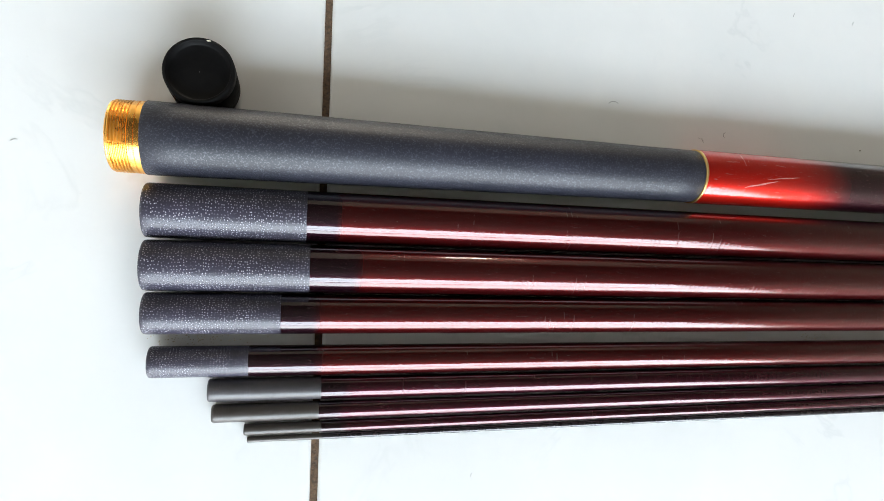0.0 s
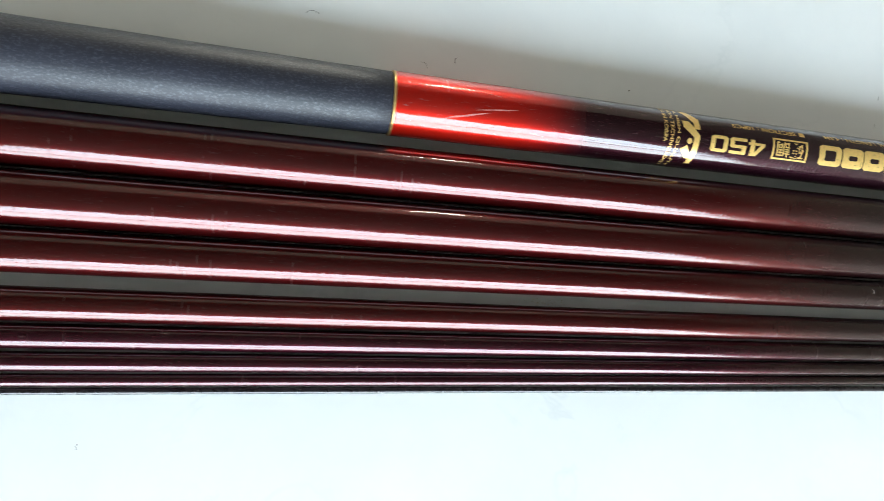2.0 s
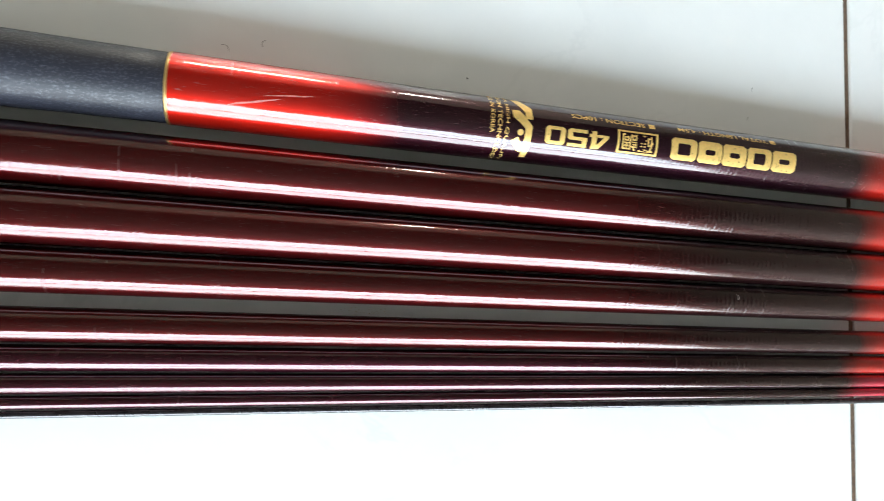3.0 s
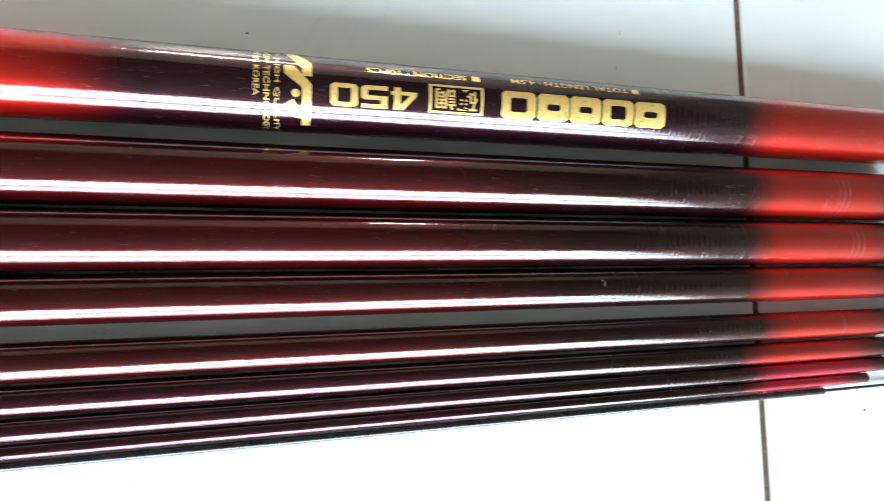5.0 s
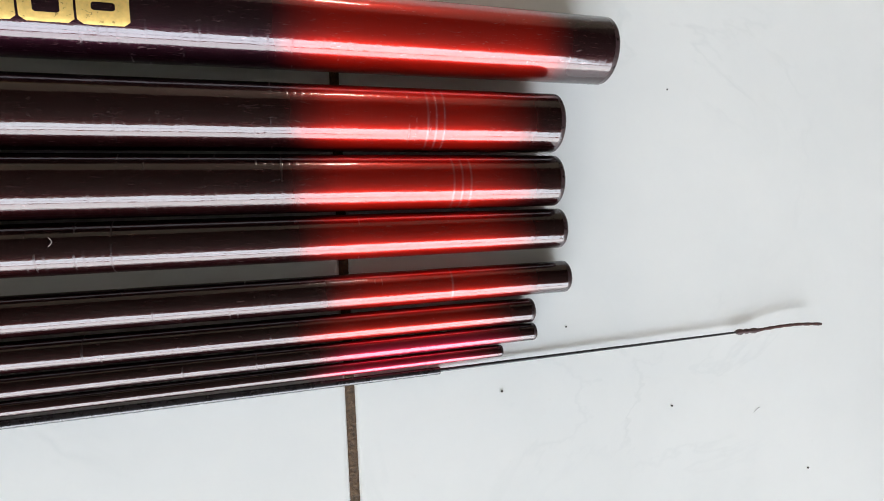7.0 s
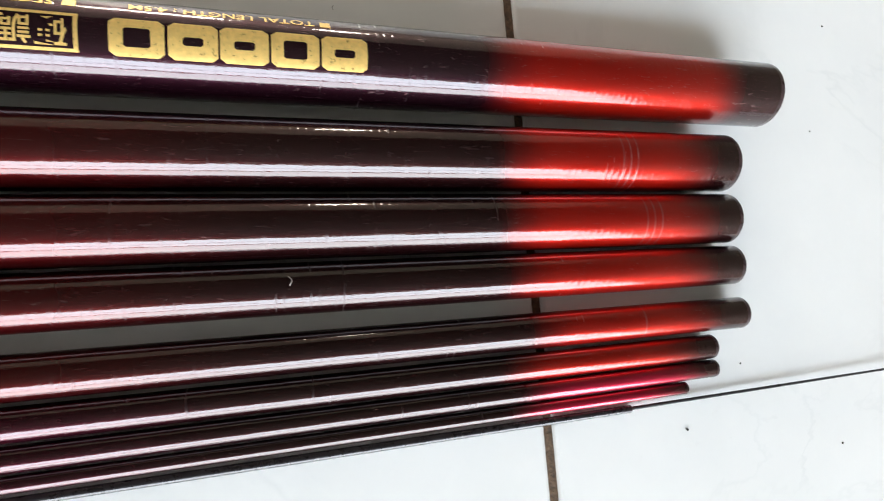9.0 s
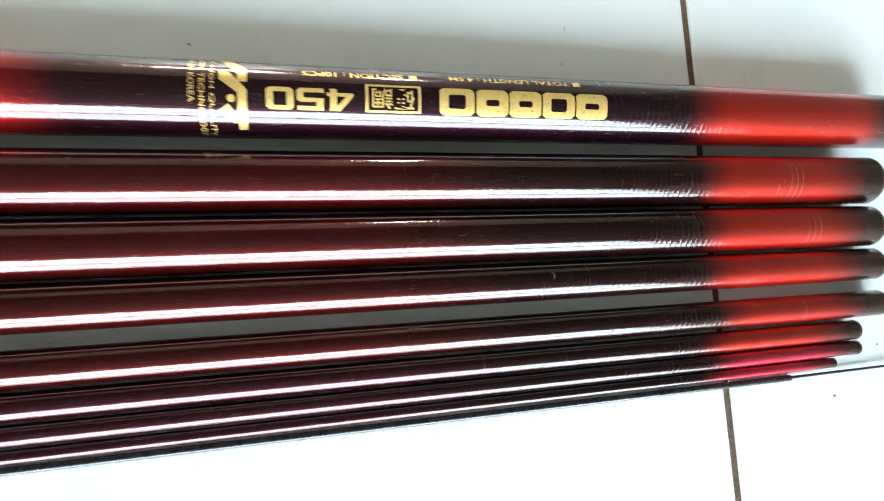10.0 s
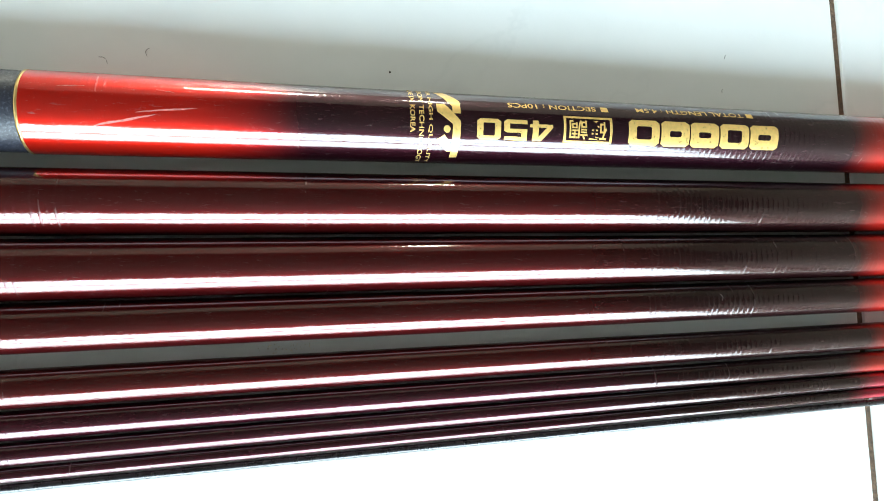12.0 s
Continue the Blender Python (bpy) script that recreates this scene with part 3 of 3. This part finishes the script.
# pale scratches across the bright red band
for x0, x1, a0, a1, wide in ((0.1580, 0.1720, -31, -13, 3.4), (0.1675, 0.1820, -11, -2, 2.2), (0.1500, 0.1560, 22, 25, 1.6), (0.1720, 0.1765, 24, 20, 1.4)):
    rnd = random.Random(int(x0 * 1e5))
    up, down = [], []
    for i in range(9):
        f = i / 8
        mid, half = a0 + (a1 - a0) * f + rnd.uniform(-0.6, 0.6), wide * (0.12 + 0.5 * math.sin(math.pi * f)) * rnd.uniform(0.5, 1.0)
        up.append((x0 + (x1 - x0) * f, D(mid + half)))
        down.append((x0 + (x1 - x0) * f + 0.0003, D(mid - half)))
    part("scratch", on_tube(cut_strips(poly(up + down[::-1])), 0.00003), M_SCUFF, butt, "pale worn scratch in the lacquer", smooth=False)
# angular emblem
for pts in (
    [(0.2436, D(56)), (0.2462, D(59)), (0.2505, D(31)), (0.2506, D(8)), (0.2482, D(8)), (0.2482, D(20))],
    [(0.2437, D(24)), (0.2461, D(24)), (0.2505, D(-4)), (0.2504, D(-67)), (0.2483, D(-68)), (0.2482, D(-9)), (0.2438, D(10))],
    [(0.2437, D(-34)), (0.2460, D(-25)), (0.2482, D(-44)), (0.2482, D(-54)), (0.2470, D(-54))],
):
    printed("emblem", poly(pts), "gold angular emblem shape")
printed("emblem_dot", poly([(0.2466 + 0.0010 * math.cos(t * math.pi / 6), D(-17) + D(5.8) * math.sin(t * math.pi / 6)) for t in range(12)]))
for txt, xa, xb, a0, a1 in (("SUPER HIGH QUALITY", 0.2413, 0.2426, 92, -84), ("CARBON TECHNOLOGY", 0.2388, 0.2402, 88, -84), ("MADE IN KOREA", 0.2363, 0.2377, 78, -24)):
    lettering(txt, xa, xb, D(a0), D(a1), turn=True, label="small gold printed line")


# ---- solid tip, knot and cord ----
def sweep(pts, radii, segs=12):
    bm = bmesh.new()
    rings = []
    for i, p in enumerate(pts):
        d = (pts[min(i + 1, len(pts) - 1)] - pts[max(i - 1, 0)]).normalized()
        s = Vector((0, 0, 1)).cross(d).normalized()
        u = d.cross(s)
        rings.append([bm.verts.new(p + radii[i] * (math.cos(2 * math.pi * j / segs) * s + math.sin(2 * math.pi * j / segs) * u)) for j in range(segs)])
    for a, b in zip(rings, rings[1:]):
        for j in range(segs):
            bm.faces.new((a[j], a[(j + 1) % segs], b[(j + 1) % segs], b[j]))
    bm.faces.new(rings[0][::-1])
    bm.faces.new(rings[-1])
    bmesh.ops.recalc_face_normals(bm, faces=bm.faces)
    return bm


T0, T1, T2 = Vector((0.400, -0.04018, 0.00098)), Vector((0.5248, -0.0373, 0.0022)), Vector((0.5552, -0.0370, 0.0054))
tip = anchor("pole_tip", pose(0, 0, 0), "thin black solid pole tip ending in a dark red cord", "fishing pole section", "sections of the fishing pole")
_n = 16
part("tip_blank", sweep([T0.lerp(T1, i / _n) for i in range(_n + 1)], [0.00052 - 0.00018 * i / _n for i in range(_n + 1)]), M_TIP, tip)
_kp = [T1.lerp(T2, f * 0.30 / 9 - 0.06) for f in range(10)]
part("knot", sweep(_kp, [0.0004, 0.0009, 0.0010, 0.0006, 0.0009, 0.0006, 0.00085, 0.0009, 0.0006, 0.0005]), M_KNOT, tip, "tied dark red knot")
_cp = []
for i in range(21):
    f = i / 20
    _cp.append(T1.lerp(T2, 0.2 + 0.8 * f) + Vector((0, 0.0007 * math.sin(f * 3.1), 0.0004 * math.sin(f * 5))))
part("cord", sweep(_cp, [0.00050 + 0.00006 * math.sin(i * 2.1) for i in range(21)]), M_CORD, tip, "dark red braided cord")


# ---- the screw cap, standing on the tiles ----
def screw_cap():
    thing = anchor("screw_cap", pose(-0.0411, 0.0718, 0.0), "black rubber screw cap standing upright on the tiles", "cap")
    R, H = 0.0112, 0.0182
    pr = [(0.0, R - 0.0010), (0.0004, R - 0.0002), (0.0012, R), (H - 0.0050, R + 0.0001), (H - 0.0047, R - 0.0002), (H - 0.0042, R - 0.0002), (H - 0.0039, R + 0.0001), (H - 0.0006, R), (H - 0.0001, R - 0.0003), (H, R - 0.0006), (H, R - 0.0010), (H - 0.0003, R - 0.0013), (H - 0.0018, R - 0.0016), (H - 0.0021, R - 0.0022), (H - 0.0020, 0.0060), (H - 0.0018, 0.0001)]
    bm = lathe(pr, 64)
    bmesh.ops.rotate(bm, verts=bm.verts, cent=(0, 0, 0), matrix=Matrix.Rotation(radians(-90), 3, "Y"))
    part("shell", bm, M_RUBBER, thing)
    chip = bmesh.new()
    bmesh.ops.create_icosphere(chip, subdivisions=2, radius=0.0004)
    for v in chip.verts:
        v.co = Vector((v.co.x * 1.9 + 0.0026, v.co.y * 0.7 + 0.0101, v.co.z * 0.25 + H - 0.00002))
    part("worn_spot", chip, M_SAND, thing, "pale chipped spot on the rim")
    return thing


screw_cap()


# ---- crumbs, hairs and grit on the tiles ----
def crumb(x, y, s, seed):
    rnd = random.Random(seed)
    bm = bmesh.new()
    bmesh.ops.create_icosphere(bm, subdivisions=2, radius=s)
    for v in bm.verts:
        v.co *= 0.7 + 0.5 * rnd.random()
        v.co.z *= 0.7
    zmin = min(v.co.z for v in bm.verts)
    ob = part("crumb", bm, M_CRUMB)
    ob.matrix_world = pose(x, y, -zmin, 0, 0, rnd.random() * 360)
    return tagged(ob, "tiny dark crumb of dirt on the tiles", "crumb", "crumbs on the floor")


for i, (x, y, s) in enumerate(((0.4425, -0.0474, 0.00040), (0.4986, -0.0580, 0.00034), (0.5499, -0.0843, 0.00034), (0.5190, 0.0795, 0.00034), (0.4640, -0.0310, 0.00028), (0.2340, 0.0692, 0.00034), (0.5056, 0.0412, 0.0003))):
    crumb(x, y, s, 11 + i)


def hair(x, y, length, ang, bend, seed):
    rnd = random.Random(seed)
    pts = []
    for i in range(9):
        f = i / 8 - 0.5
        pts.append(Vector((f * length, bend * length * (0.25 - f * f) * 4, 0.00012)))
    ob = part("lint", sweep(pts, [0.00006] * 9, 6), M_CRUMB)
    ob.matrix_world = pose(x, y, 0, 0, 0, ang)
    return tagged(ob, "short dark fibre lying on the tiles", "lint", "fibres on the floor")


for i, (x, y, le, an, be) in enumerate(((0.1147, 0.0807, 0.0042, 4, 0.2), (0.2039, 0.1293, 0.0020, 70, 0.1), (-0.0999, 0.0494, 0.0022, 20, 0.2), (0.0553, -0.0630, 0.0016, 85, 0.15), (0.2355, 0.1290, 0.0018, 60, 0.2), (0.1657, 0.0712, 0.0024, 75, 0.3), (0.1540, 0.0680, 0.0030, -40, 0.3), (0.3522, 0.0812, 0.0016, 75, 0.2), (0.5310, -0.0630, 0.0026, 30, 0.1), (0.3500, 0.0690, 0.0012, 80, 0.2))):
    hair(x, y, le, an, be, 40 + i)


M_FIBRE = simple("pale_fibre", (0.55, 0.50, 0.48), 0.8)
_x = 0.3352
_f = rod_frame(3)
_pts = [_f @ Vector((_x + 0.0007 * math.sin(i * 0.5), (0.0022 - 0.0008 * i * 0.42), 0)) for i in range(7)]
_axis = [_f @ Vector((_x + 0.0007 * math.sin(i * 0.5), 0, 0)) for i in range(7)]
for _i in range(7):
    _dy = _pts[_i].y - _axis[_i].y
    _pts[_i].z = _axis[_i].z + math.sqrt(max(rad(3, _x) ** 2 - _dy * _dy, 0)) + 0.00012
tagged(part("lint", sweep(_pts, [0.00006] * 7, 6), M_FIBRE), "short pale fibre stuck on a lacquered pole section", "lint", "fibres on the floor")


def grit_patch(x, y, lx, ly, n, seed):
    rnd = random.Random(seed)
    bm = bmesh.new()
    for _ in range(n):
        s = 0.00010 + 0.00016 * rnd.random()
        m = Matrix.Translation((x + rnd.gauss(0, lx), y + rnd.gauss(0, ly), s * 0.5)) @ Matrix.Rotation(rnd.random() * 6, 4, "Z")
        bmesh.ops.create_icosphere(bm, subdivisions=1, radius=s, matrix=m)
    return tagged(part("grit", bm, M_SAND), "scatter of pale sandy grit on the tiles", "grit", kind="stuff")


grit_patch(-0.040, -0.0148, 0.009, 0.0010, 90, 5)
grit_patch(0.2023, -0.0128, 0.004, 0.0008, 40, 6)

# ---- floor: grout bed and single tiles ----
JOINT, TILE = 0.0026, 0.40
floor = tagged(part("floor", box(RX0 - TH, RX1 + TH, RY0 - TH, RY1 + TH, -0.06, -0.0011), M_GROUT, smooth=False), "floor of glazed white tiles with brown grout joints", "floor", kind="structure")


def tile_mesh():
    h, e = TILE / 2 - JOINT / 2, 0.0011
    bm = bmesh.new()
    rings = []
    for ins, z in ((0.0, -0.004), (0.0, -0.0008), (e * 0.35, -0.00022), (e, 0.0)):
        rings.append([bm.verts.new((sx * (h - ins), sy * (h - ins), z)) for sx, sy in ((-1, -1), (1, -1), (1, 1), (-1, 1))])
    for a, b in zip(rings, rings[1:]):
        for i in range(4):
            bm.faces.new((a[i], a[(i + 1) % 4], b[(i + 1) % 4], b[i]))
    bm.faces.new(rings[-1])
    me = bpy.data.meshes.new("tile")
    bm.to_mesh(me)
    bm.free()
    me.materials.append(M_TILE)
    return me


_tile = tile_mesh()
for ix in range(-6, 7):
    for iy in range(-6, 8):
        x, y = 0.2 + TILE * ix, 0.015 + TILE * iy
        if RX0 - 0.1 < x < RX1 + 0.1 and RY0 - 0.1 < y < RY1 + 0.1:
            t = new("tile", _tile)
            t.parent = floor
            t.location = (x, y, 0)
